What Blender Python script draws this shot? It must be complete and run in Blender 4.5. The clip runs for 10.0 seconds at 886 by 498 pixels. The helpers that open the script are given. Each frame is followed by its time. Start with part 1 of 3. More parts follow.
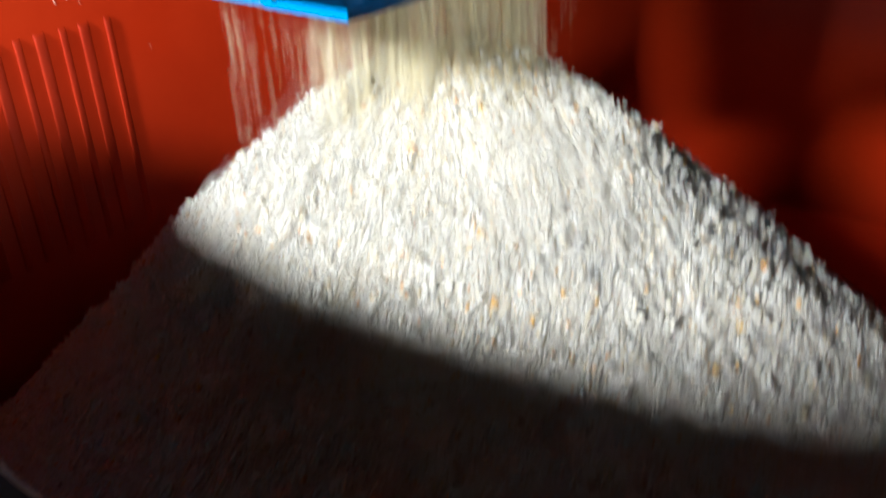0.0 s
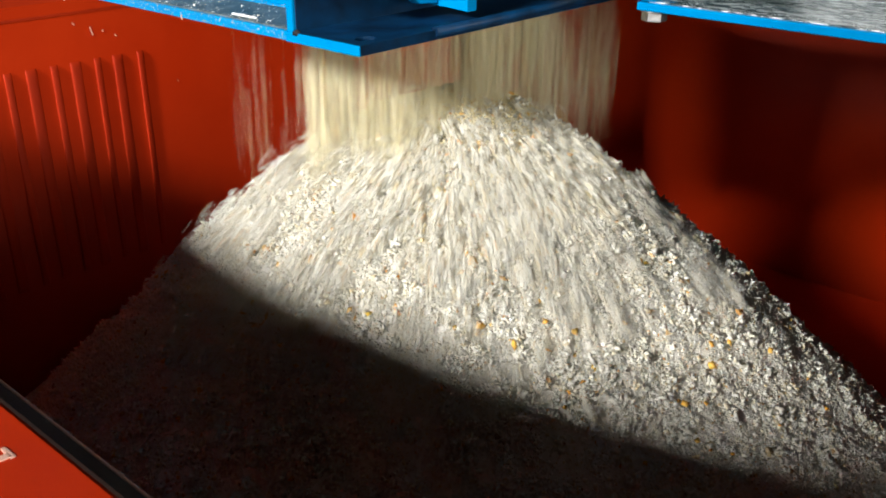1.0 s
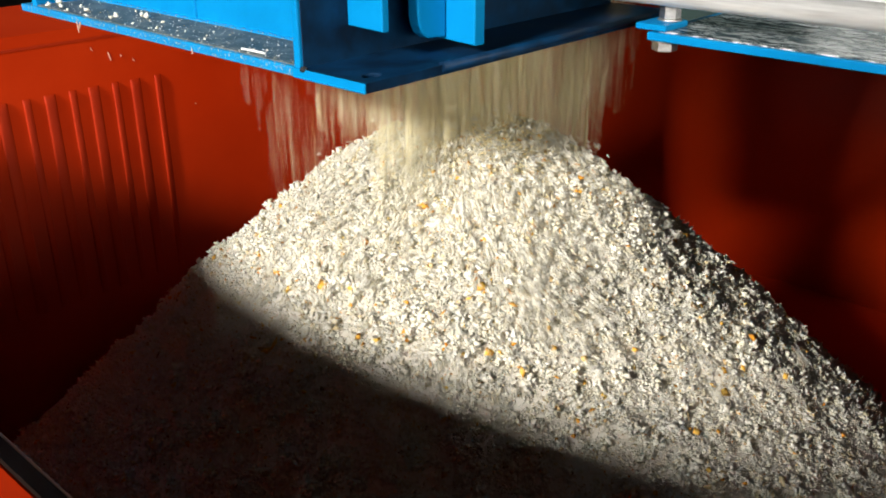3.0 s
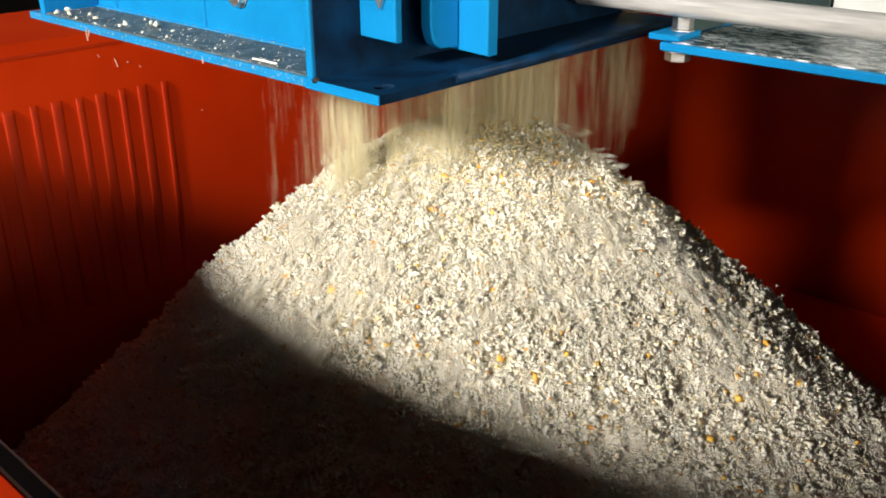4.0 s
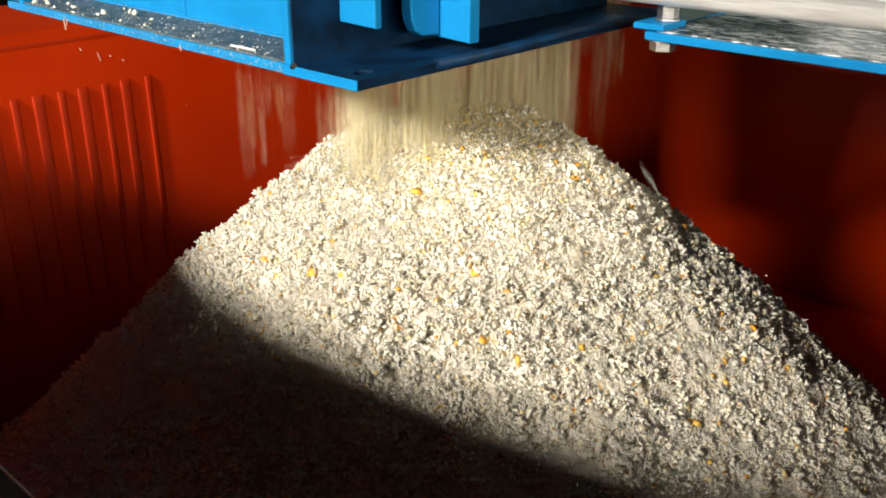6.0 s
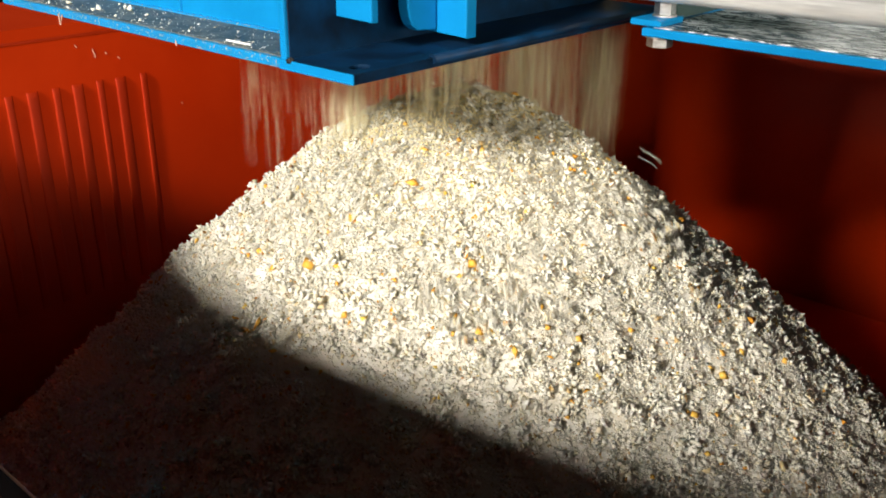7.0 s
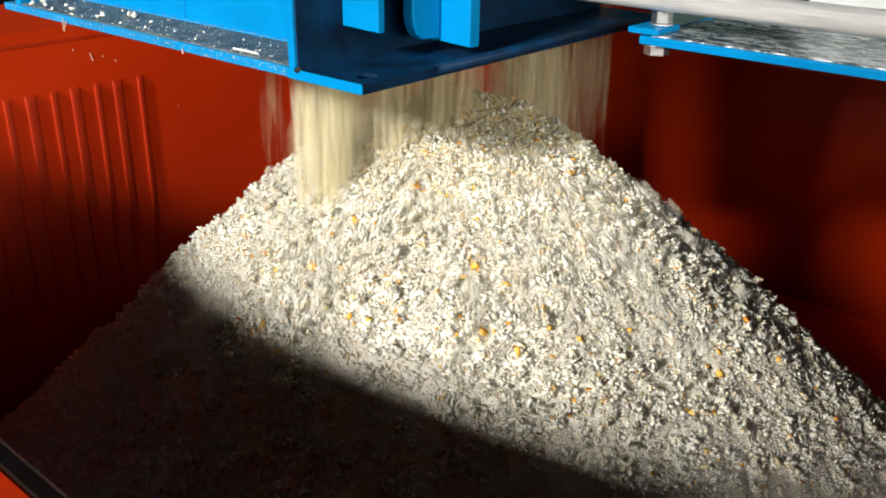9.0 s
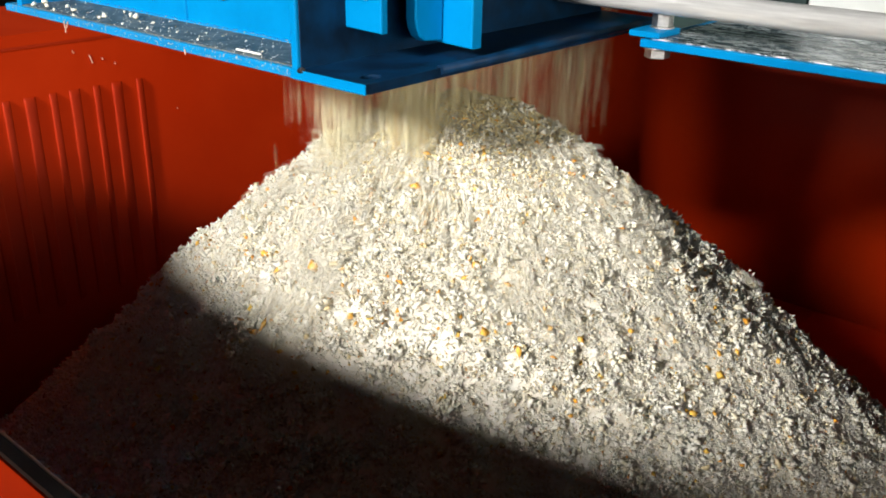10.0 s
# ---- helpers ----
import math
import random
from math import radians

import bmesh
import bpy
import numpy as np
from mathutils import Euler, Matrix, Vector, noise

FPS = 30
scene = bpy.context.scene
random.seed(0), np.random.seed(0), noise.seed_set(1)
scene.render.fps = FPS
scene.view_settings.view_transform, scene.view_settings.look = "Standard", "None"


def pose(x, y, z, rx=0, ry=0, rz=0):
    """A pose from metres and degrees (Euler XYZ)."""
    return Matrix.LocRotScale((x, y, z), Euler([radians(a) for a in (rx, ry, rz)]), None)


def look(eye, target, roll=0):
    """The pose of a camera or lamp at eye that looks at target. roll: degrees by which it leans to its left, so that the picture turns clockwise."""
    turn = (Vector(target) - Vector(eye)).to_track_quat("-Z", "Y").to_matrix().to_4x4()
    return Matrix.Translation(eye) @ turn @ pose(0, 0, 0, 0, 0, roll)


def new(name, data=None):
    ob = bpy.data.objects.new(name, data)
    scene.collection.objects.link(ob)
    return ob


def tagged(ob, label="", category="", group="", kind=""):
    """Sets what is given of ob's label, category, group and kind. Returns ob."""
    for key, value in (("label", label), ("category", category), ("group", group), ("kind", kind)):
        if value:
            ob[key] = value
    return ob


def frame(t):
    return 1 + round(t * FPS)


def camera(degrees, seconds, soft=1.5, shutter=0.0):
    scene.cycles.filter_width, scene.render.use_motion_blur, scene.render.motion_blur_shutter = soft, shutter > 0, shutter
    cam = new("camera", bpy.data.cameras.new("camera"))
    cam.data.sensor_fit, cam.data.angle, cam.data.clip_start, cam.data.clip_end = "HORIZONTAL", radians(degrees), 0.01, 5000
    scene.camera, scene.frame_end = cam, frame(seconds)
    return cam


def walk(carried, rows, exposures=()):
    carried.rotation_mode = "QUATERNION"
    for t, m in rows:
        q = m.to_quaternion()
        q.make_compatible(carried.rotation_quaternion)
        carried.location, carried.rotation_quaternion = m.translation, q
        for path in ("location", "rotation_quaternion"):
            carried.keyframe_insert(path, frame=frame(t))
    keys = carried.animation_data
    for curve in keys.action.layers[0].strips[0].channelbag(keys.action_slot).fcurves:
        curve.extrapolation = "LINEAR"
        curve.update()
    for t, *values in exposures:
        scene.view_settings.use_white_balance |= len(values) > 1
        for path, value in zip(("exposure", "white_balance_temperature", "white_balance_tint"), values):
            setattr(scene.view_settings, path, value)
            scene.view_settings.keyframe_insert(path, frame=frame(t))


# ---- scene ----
cam = camera(52.2, 10.0, soft=1.8, shutter=0.9)
PATH = [
    (0, (0.382, -0.377, 0.133), (-0.752, 0.970, -0.815), -2.7),
    (0.2, (0.381, -0.372, 0.144), (-0.776, 1.003, -0.734), 0.1),
    (0.3, (0.397, -0.391, 0.149), (-0.764, 0.988, -0.718), 0.4),
    (0.5, (0.42, -0.42, 0.144), (-0.751, 0.961, -0.708), 0.6),
    (1, (0.429, -0.414, 0.132), (-0.757, 0.967, -0.697), 0.6),
    (1.5, (0.433, -0.407, 0.134), (-0.767, 0.969, -0.684), 0.3),
    (2, (0.43, -0.404, 0.14), (-0.783, 0.961, -0.676), 0.0),
    (2.5, (0.436, -0.4, 0.145), (-0.789, 0.955, -0.668), -0.1),
    (4, (0.421, -0.4, 0.153), (-0.812, 0.953, -0.653), 0.1),
    (4.5, (0.429, -0.393, 0.149), (-0.807, 0.96, -0.651), 0.2),
    (5, (0.432, -0.392, 0.146), (-0.801, 0.964, -0.655), 0.1),
    (5.5, (0.426, -0.391, 0.143), (-0.801, 0.971, -0.657), 0.2),
    (7, (0.423, -0.39, 0.135), (-0.794, 0.983, -0.661), 0.5),
    (7.5, (0.423, -0.396, 0.14), (-0.785, 0.983, -0.659), 0.5),
    (8, (0.417, -0.402, 0.144), (-0.784, 0.981, -0.657), 0.5),
    (8.5, (0.42, -0.406, 0.145), (-0.778, 0.983, -0.654), 0.8),
    (9, (0.419, -0.407, 0.145), (-0.772, 0.986, -0.655), 0.8),
    (9.5, (0.418, -0.415, 0.14), (-0.767, 0.99, -0.65), 1.2),
    (10, (0.417, -0.412, 0.142), (-0.77, 0.992, -0.646), 1.1),
]
EXPOSURES = [(0.0, 0.68, 5600, 10), (0.6, 0.50, 5950, 10), (1.2, 0.38, 6350, 10), (2.6, 0.36, 6500, 10), (4.0, 0.33, 6950, 11), (5.7, 0.38, 7150, 12), (7.0, 0.31, 6850, 10), (10.0, 0.30, 6500, 10)]
walk(cam, [(t, look(eye, target, roll)) for t, eye, target, roll in PATH], EXPOSURES)

# ---- daylight ----
SUN_WAY = Vector((-0.09, 0.875, -0.405)).normalized()
world = bpy.data.worlds.new("sky")
scene.world = world
world.use_nodes = True
sky = world.node_tree.nodes.new("ShaderNodeTexSky")
sky.sky_type = "NISHITA"
sky.sun_disc = False
sky.sun_elevation = math.asin(-SUN_WAY.z)
sky.sun_rotation = math.atan2(-SUN_WAY.x, -SUN_WAY.y)
back = world.node_tree.nodes["Background"]
back.inputs["Strength"].default_value = 0.004
world.node_tree.links.new(sky.outputs[0], back.inputs["Color"])

sun = new("sun", bpy.data.lights.new("sun", "SUN"))
sun.data.energy = 5.0
sun.data.angle = radians(8.0)
sun.data.color = (1.0, 0.97, 0.93)
sun.matrix_world = look((0, -6, 3), Vector((0, -6, 3)) + SUN_WAY)

# added fill lamp inside the assumed doorway, standing in for sky light
sky_fill = new("sky_fill_lamp", bpy.data.lights.new("sky_fill_lamp", "AREA"))
sky_fill.data.shape = "RECTANGLE"
sky_fill.data.size, sky_fill.data.size_y = 2.4, 0.5
sky_fill.data.energy = 8
sky_fill.data.color = (1.0, 0.90, 0.74)
sky_fill.matrix_world = look((-0.72, -2.9, 0.95), (-0.72, 0, 0.95))

# added fill lamp from the east that brightens the left wall and heap
side_fill = new("side_fill_lamp", bpy.data.lights.new("side_fill_lamp", "AREA"))
side_fill.data.shape = "RECTANGLE"
side_fill.data.size, side_fill.data.size_y = 2.3, 0.34
side_fill.data.energy = 57
side_fill.data.color = (1.0, 0.94, 0.82)
side_fill.matrix_world = look((2.9, -1.15, 0.36), (0, -1.15, 0.36))


# ---- materials ----
def shader(name, rough=0.5, metal=0.0, spec=0.5):
    m = bpy.data.materials.new(name)
    m.use_nodes = True
    b = m.node_tree.nodes["Principled BSDF"]
    b.inputs["Roughness"].default_value = rough
    b.inputs["Metallic"].default_value = metal
    b.inputs["Specular IOR Level"].default_value = spec
    return m, m.node_tree.nodes, m.node_tree.links, b


def ramp_node(nodes, stops, interp="LINEAR"):
    r = nodes.new("ShaderNodeValToRGB")
    r.color_ramp.interpolation = interp
    el = r.color_ramp.elements
    while len(el) < len(stops):
        el.new(0.5)
    for e, (p, c) in zip(el, stops):
        e.position, e.color = p, (*c, 1)
    return r


def noise_node(nodes, links, scale, detail=4, rough=0.6):
    co = nodes.new("ShaderNodeTexCoord")
    n = nodes.new("ShaderNodeTexNoise")
    n.inputs["Scale"].default_value = scale
    n.inputs["Detail"].default_value = detail
    n.inputs["Roughness"].default_value = rough
    links.new(co.outputs["Object"], n.inputs["Vector"])
    return n


def mix_node(nodes, links, fac, a, b):
    m = nodes.new("ShaderNodeMix")
    m.data_type = "RGBA"
    for sock, v in ((m.inputs[0], fac), (m.inputs[6], a), (m.inputs[7], b)):
        if isinstance(v, (tuple, float, int)):
            sock.default_value = (*v, 1) if isinstance(v, tuple) else v
        else:
            links.new(v, sock)
    return m.outputs[2]


def bump(nodes, links, b, height, strength, dist):
    n = nodes.new("ShaderNodeBump")
    n.inputs["Strength"].default_value = strength
    n.inputs["Distance"].default_value = dist
    links.new(height, n.inputs["Height"])
    links.new(n.outputs[0], b.inputs["Normal"])


def painted(name, colour, dark, worn, rough, wear=0.66, grime=0.6, scale=14):
    """Paint with slow tone changes, fine orange-peel relief, dust and chipped spots."""
    m, nodes, links, b = shader(name, rough)
    broad = noise_node(nodes, links, scale, 5)
    fine = noise_node(nodes, links, scale * 14, 6, 0.7)
    tone = ramp_node(nodes, [(0.35, dark), (0.62, colour)])
    links.new(broad.outputs[0], tone.inputs[0])
    chip = ramp_node(nodes, [(wear, (0, 0, 0)), (wear + 0.02, (1, 1, 1))])
    links.new(fine.outputs[0], chip.inputs[0])
    col = mix_node(nodes, links, chip.outputs[0], tone.outputs[0], worn)
    links.new(col, b.inputs["Base Color"])
    rr = nodes.new("ShaderNodeMapRange")
    rr.inputs["To Min"].default_value, rr.inputs["To Max"].default_value = rough - 0.1, rough + 0.18
    links.new(broad.outputs[0], rr.inputs["Value"])
    links.new(rr.outputs[0], b.inputs["Roughness"])
    bump(nodes, links, b, fine.outputs[0], 0.12, 0.002)
    return m


RED = painted("red_paint", (0.43, 0.024, 0.0), (0.37, 0.018, 0.0), (0.5, 0.16, 0.1), 0.52, 0.74, scale=5)
RED.node_tree.nodes["Principled BSDF"].inputs["Specular IOR Level"].default_value = 0.2
BLUE = painted("blue_paint", (0.0, 0.235, 0.55), (0.0, 0.20, 0.48), (0.25, 0.4, 0.45), 0.34, 0.71)
BLUE_WORN = painted("worn_blue_paint", (0.0, 0.23, 0.53), (0.005, 0.185, 0.42), (0.34, 0.38, 0.36), 0.45, 0.575, scale=24)
# blue paint darkened to navy: the channel's shade is in the colour
NAVY = painted("shaded_blue_paint", (0.001, 0.028, 0.080), (0.002, 0.010, 0.026), (0.16, 0.18, 0.18), 0.4, 0.75, scale=30)
for paint, gloss in ((BLUE, 0.07), (BLUE_WORN, 0.1), (NAVY, 0.2)):
    paint.node_tree.nodes["Principled BSDF"].inputs["Specular IOR Level"].default_value = gloss


def ledge_material():
    """Grey-blue ledge dusted and streaked with meal."""
    m, nodes, links, b = shader("dusty_ledge", 0.6)
    a = noise_node(nodes, links, 60, 7, 0.8)
    c = noise_node(nodes, links, 260, 4, 0.7)
    t = ramp_node(nodes, [(0.3, (0.012, 0.03, 0.038)), (0.46, (0.045, 0.07, 0.075)), (0.6, (0.14, 0.165, 0.155)), (0.7, (0.03, 0.15, 0.25))])
    links.new(a.outputs[0], t.inputs[0])
    s = ramp_node(nodes, [(0.66, (0, 0, 0)), (0.72, (1, 1, 1))])
    links.new(c.outputs[0], s.inputs[0])
    links.new(mix_node(nodes, links, s.outputs[0], t.outputs[0], (0.6, 0.58, 0.5)), b.inputs["Base Color"])
    bump(nodes, links, b, a.outputs[0], 0.4, 0.003)
    return m


LEDGE = ledge_material()


def wet_plate_material():
    m, nodes, links, b = shader("wet_steel_sky_glints", 0.2, 0.55)
    co = nodes.new("ShaderNodeTexCoord")
    mp = nodes.new("ShaderNodeMapping")
    mp.inputs["Scale"].default_value = (26, 70, 26)
    links.new(co.outputs["Object"], mp.inputs["Vector"])
    a = nodes.new("ShaderNodeTexNoise")
    a.inputs["Scale"].default_value, a.inputs["Detail"].default_value, a.inputs["Roughness"].default_value = 2.2, 6, 0.7
    links.new(mp.outputs[0], a.inputs["Vector"])
    # the pale stops paint in reflections of a bright sky on the wet steel
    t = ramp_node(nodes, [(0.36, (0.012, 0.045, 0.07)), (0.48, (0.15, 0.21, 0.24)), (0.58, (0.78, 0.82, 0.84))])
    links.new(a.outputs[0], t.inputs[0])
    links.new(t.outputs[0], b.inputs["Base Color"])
    r = ramp_node(nodes, [(0.4, (0.12, 0.12, 0.12)), (0.65, (0.45, 0.45, 0.45))])
    links.new(a.outputs[0], r.inputs[0])
    links.new(r.outputs[0], b.inputs["Roughness"])
    bump(nodes, links, b, a.outputs[0], 0.5, 0.004)
    return m


WET = wet_plate_material()


def metal_material(name, colour, rough, streak=1.0):
    m, nodes, links, b = shader(name, rough, 1.0)
    co = nodes.new("ShaderNodeTexCoord")
    mp = nodes.new("ShaderNodeMapping")
    mp.inputs["Scale"].default_value = (streak * 20, 300, 300)
    links.new(co.outputs["Object"], mp.inputs["Vector"])
    a = nodes.new("ShaderNodeTexNoise")
    a.inputs["Scale"].default_value, a.inputs["Detail"].default_value = 1.0, 5
    links.new(mp.outputs[0], a.inputs["Vector"])
    t = ramp_node(nodes, [(0.3, tuple(0.7 * c for c in colour)), (0.6, colour)])
    links.new(a.outputs[0], t.inputs[0])
    links.new(t.outputs[0], b.inputs["Base Color"])
    bump(nodes, links, b, a.outputs[0], 0.15, 0.001)
    return m


STEEL = metal_material("polished_steel", (0.88, 0.88, 0.87), 0.4)
STEEL.node_tree.nodes["Principled BSDF"].inputs["Metallic"].default_value = 0.35
ZINC = metal_material("zinc_plated_steel", (0.75, 0.75, 0.74), 0.42, 3)
# pale scraped paint; also colours the painted glint on the rim's lip
SCRAPE_GLINT = painted("scrapes_and_lip_glint", (0.66, 0.36, 0.28), (0.6, 0.35, 0.25), (0.8, 0.7, 0.65), 0.6)
BLACK = painted("black_iron", (0.02, 0.02, 0.022), (0.01, 0.01, 0.01), (0.1, 0.08, 0.06), 0.5)
WHITE = painted("white_paint", (0.8, 0.82, 0.8), (0.74, 0.77, 0.76), (0.2, 0.2, 0.2), 0.45, 0.78)
GREEN = painted("dark_green_panel", (0.02, 0.05, 0.045), (0.012, 0.03, 0.03), (0.08, 0.1, 0.1), 0.5)
CONCRETE = painted("concrete", (0.045, 0.04, 0.036), (0.03, 0.028, 0.026), (0.07, 0.06, 0.05), 0.85, 0.7)
# kept dark so the added walls bounce little light
SHED = painted("unseen_shed_sheeting", (0.022, 0.018, 0.016), (0.015, 0.013, 0.012), (0.05, 0.04, 0.035), 0.8, 0.74)


def grain_material(name, tint=(1.0, 1.0, 1.0)):
    """Crushed maize: cream and white flakes with yellow, orange and husk-brown bits."""
    m, nodes, links, b = shader(name, 0.8, 0.0, 0.25)
    geo = nodes.new("ShaderNodeNewGeometry")
    t = ramp_node(nodes, [(0.0, (0.90, 0.89, 0.84)), (0.46, (0.87, 0.84, 0.75)), (0.70, (0.82, 0.76, 0.61)), (0.86, (0.90, 0.88, 0.81)),
                          (0.940, (0.80, 0.67, 0.42)), (0.968, (0.62, 0.45, 0.24)), (0.980, (0.40, 0.28, 0.16)), (0.987, (0.80, 0.38, 0.05)),
                          (0.993, (0.85, 0.58, 0.12))], "CONSTANT")
    links.new(geo.outputs["Random Per Island"], t.inputs[0])
    n = noise_node(nodes, links, 900, 3, 0.6)
    b.inputs["Subsurface Weight"].default_value = 0.5
    b.inputs["Subsurface Radius"].default_value = (1.0, 0.97, 0.9)
    b.inputs["Subsurface Scale"].default_value = 0.0018
    dull = ramp_node(nodes, [(0.3, tuple(a * t for a, t in zip((0.92, 0.90, 0.84), tint))), (0.65, tint)])
    links.new(n.outputs[0], dull.inputs[0])
    mul = nodes.new("ShaderNodeMix")
    mul.data_type, mul.blend_type = "RGBA", "MULTIPLY"
    mul.inputs[0].default_value = 1.0
    links.new(t.outputs[0], mul.inputs[6])
    links.new(dull.outputs[0], mul.inputs[7])
    links.new(mul.outputs[2], b.inputs["Base Color"])
    bump(nodes, links, b, n.outputs[0], 0.15, 0.001)
    return m


# near-black colour that paints the shade on the rim's sloping inner lip
LIP_SHADE = painted("lip_shade", (0.014, 0.007, 0.005), (0.008, 0.004, 0.003), (0.03, 0.02, 0.015), 0.8)
LIP_SHADE.node_tree.nodes["Principled BSDF"].inputs["Specular IOR Level"].default_value = 0.08
GRAIN = grain_material("crushed_maize", (1.0, 0.985, 0.93))
MEAL = grain_material("yellow_maize_meal", (1.0, 0.94, 0.70))
FRESH = grain_material("fresh_maize_meal", (1.0, 0.88, 0.56))
GERM = painted("yellow_maize_germ", (0.80, 0.50, 0.08), (0.78, 0.34, 0.03), (0.85, 0.7, 0.35), 0.7, 0.6, scale=90)
BED = painted("maize_meal", (0.86, 0.83, 0.75), (0.78, 0.72, 0.60), (0.75, 0.55, 0.2), 0.9, 0.7, scale=60)


# ---- mesh helpers ----
def mesh_of(bm, name, material):
    me = bpy.data.meshes.new(name)
    bm.to_mesh(me)
    bm.free()
    me.materials.append(material)
    return me


def part(name, bm, material, parent=None, label=""):
    ob = new(name, mesh_of(bm, name, material))
    ob.parent = parent
    return tagged(ob, label)


def box(x0, x1, y0, y1, z0, z1, bevel=0.0015, bm=None):
    own = bmesh.new()
    bmesh.ops.create_cube(own, size=1)
    for v in own.verts:
        v.co = Vector(((x0 + x1) / 2 + v.co.x * (x1 - x0), (y0 + y1) / 2 + v.co.y * (y1 - y0), (z0 + z1) / 2 + v.co.z * (z1 - z0)))
    if bevel:
        bmesh.ops.bevel(own, geom=own.edges[:], offset=bevel, segments=2, profile=0.5, affect="EDGES")
    if bm is None:
        return own
    me = bpy.data.meshes.new("join")
    own.to_mesh(me)
    own.free()
    bm.from_mesh(me)
    bpy.data.meshes.remove(me)
    return bm


def rod(a, b, r, sides=24, bevel=0.001):
    bm = bmesh.new()
    a, b = Vector(a), Vector(b)
    turn = (b - a).to_track_quat("Z", "Y").to_matrix().to_4x4()
    bmesh.ops.create_cone(bm, cap_ends=True, segments=sides, radius1=r, radius2=r, depth=(b - a).length,
                          matrix=Matrix.Translation((a + b) / 2) @ turn)
    if bevel:
        rims = [e for e in bm.edges if any(len(f.verts) > 4 for f in e.link_faces)]
        bmesh.ops.bevel(bm, geom=rims, offset=bevel, segments=2, profile=0.5, affect="EDGES")
    if sides > 8:
        for f in bm.faces:
            f.smooth = len(f.verts) == 4
    return bm


def sweep(profile, along, closed=False):
    """A closed profile of (out, up) drawn along points of (place, outward direction)."""
    bm = bmesh.new()
    rings = [[bm.verts.new(Vector(p) + Vector(o) * a + Vector((0, 0, b))) for a, b in profile] for p, o in along]
    n = len(profile)
    pairs = list(zip(rings, rings[1:])) + ([(rings[-1], rings[0])] if closed else [])
    for r, s in pairs:
        for i in range(n):
            bm.faces.new((r[i], r[(i + 1) % n], s[(i + 1) % n], s[i]))
    if not closed:
        bm.faces.new(rings[0][::-1])
        bm.faces.new(rings[-1])
    bmesh.ops.recalc_face_normals(bm, faces=bm.faces[:])
    return bm


def extrude_outline(points, axis, lo, hi, bevel=0.0012):
    """A plate: an outline in the two other axes, from lo to hi along axis."""
    bm = bmesh.new()

    def at(a, b, c):
        return ((c, a, b), (a, c, b), (a, b, c))["xyz".index(axis)]
    low = [bm.verts.new(at(a, b, lo)) for a, b in points]
    top = [bm.verts.new(at(a, b, hi)) for a, b in points]
    n = len(points)
    ends = [bm.faces.new(low[::-1]), bm.faces.new(top)]
    for i in range(n):
        bm.faces.new((low[i], low[(i + 1) % n], top[(i + 1) % n], top[i]))
    bmesh.ops.recalc_face_normals(bm, faces=bm.faces[:])
    if bevel:
        rims = list({e for f in ends for e in f.edges})
        bmesh.ops.bevel(bm, geom=rims, offset=bevel, segments=2, profile=0.5, affect="EDGES")
    return bm


# ---- unseen shed, added to block and shape the daylight ----
FLOOR = -1.05
BIN_FLOOR = -1.0
X_W, X_E, Y_S, Y_N, Z_ROOF = -2.6, 3.0, -3.0, 3.0, 2.3


def structure(name, bm, material, label, category):
    return tagged(part(name, bm, material), label, category, kind="structure")


structure("floor", box(X_W - 3, X_E + 3, Y_S - 6, Y_N + 0.2, FLOOR - 0.2, FLOOR, 0), CONCRETE, "grey worn concrete floor of the unseen, added shed", "floor")
structure("unseen_wall_north", box(X_W, X_E, Y_N, Y_N + 0.15, FLOOR, Z_ROOF, 0), SHED, "plain grey sheet wall of the unseen shed, added to block light", "wall")
structure("unseen_wall_west", box(X_W - 0.15, X_W, Y_S, Y_N + 0.15, FLOOR, Z_ROOF, 0), SHED, "plain grey sheet wall of the unseen shed, added to block light", "wall")
east = box(X_E, X_E + 0.15, 0.1, Y_N + 0.15, FLOOR, Z_ROOF, 0)
box(X_E, X_E + 0.15, Y_S, -2.4, FLOOR, Z_ROOF, 0, east)
box(X_E, X_E + 0.15, -2.4, 0.1, 0.75, Z_ROOF, 0, east)
structure("unseen_wall_east", east, SHED, "unseen plain grey sheet wall, added with a gap for the side fill", "wall")
# opening edges set to trim the sun on the heap's right and far wall
south = box(X_W - 0.15, -2.0, Y_S - 0.15, Y_S, FLOOR, Z_ROOF, 0)
box(0.645, X_E + 0.15, Y_S - 0.15, Y_S, FLOOR, Z_ROOF, 0, south)
box(-2.0, 0.645, Y_S - 0.15, Y_S, 1.75, Z_ROOF, 0, south)
structure("unseen_wall_south", south, SHED, "unseen plain grey sheet wall, added with an opening that trims the sun", "wall")
structure("ceiling", box(X_W - 0.15, X_E + 0.15, Y_S - 0.15, Y_N + 0.15, Z_ROOF, Z_ROOF + 0.1, 0), SHED, "plain grey sheet roof of the unseen shed, added to block the sky", "ceiling")

# ---- red bin ----
BX0, BX1, BY0, BY1, RIM, RAD, RAD_FRONT = -0.70, 0.57, -0.2945, 2.00, -0.063, 0.28, 0.17


def bin_loop():
    """Places along the inside of the bin with the outward direction, corners rounded."""
    out = []
    q = RAD_FRONT
    for cx, cy, a0, rad in ((BX1 - RAD, BY1 - RAD, 0, RAD), (BX0 + RAD, BY1 - RAD, 90, RAD), (BX0 + q, BY0 + q, 180, q), (BX1 - q, BY0 + q, 270, q)):
        for i in range(25):
            a = radians(a0 + i * 90 / 24)
            d = Vector((math.cos(a), math.sin(a), 0))
            out.append((Vector((cx, cy, 0)) + d * rad, d))
    return out


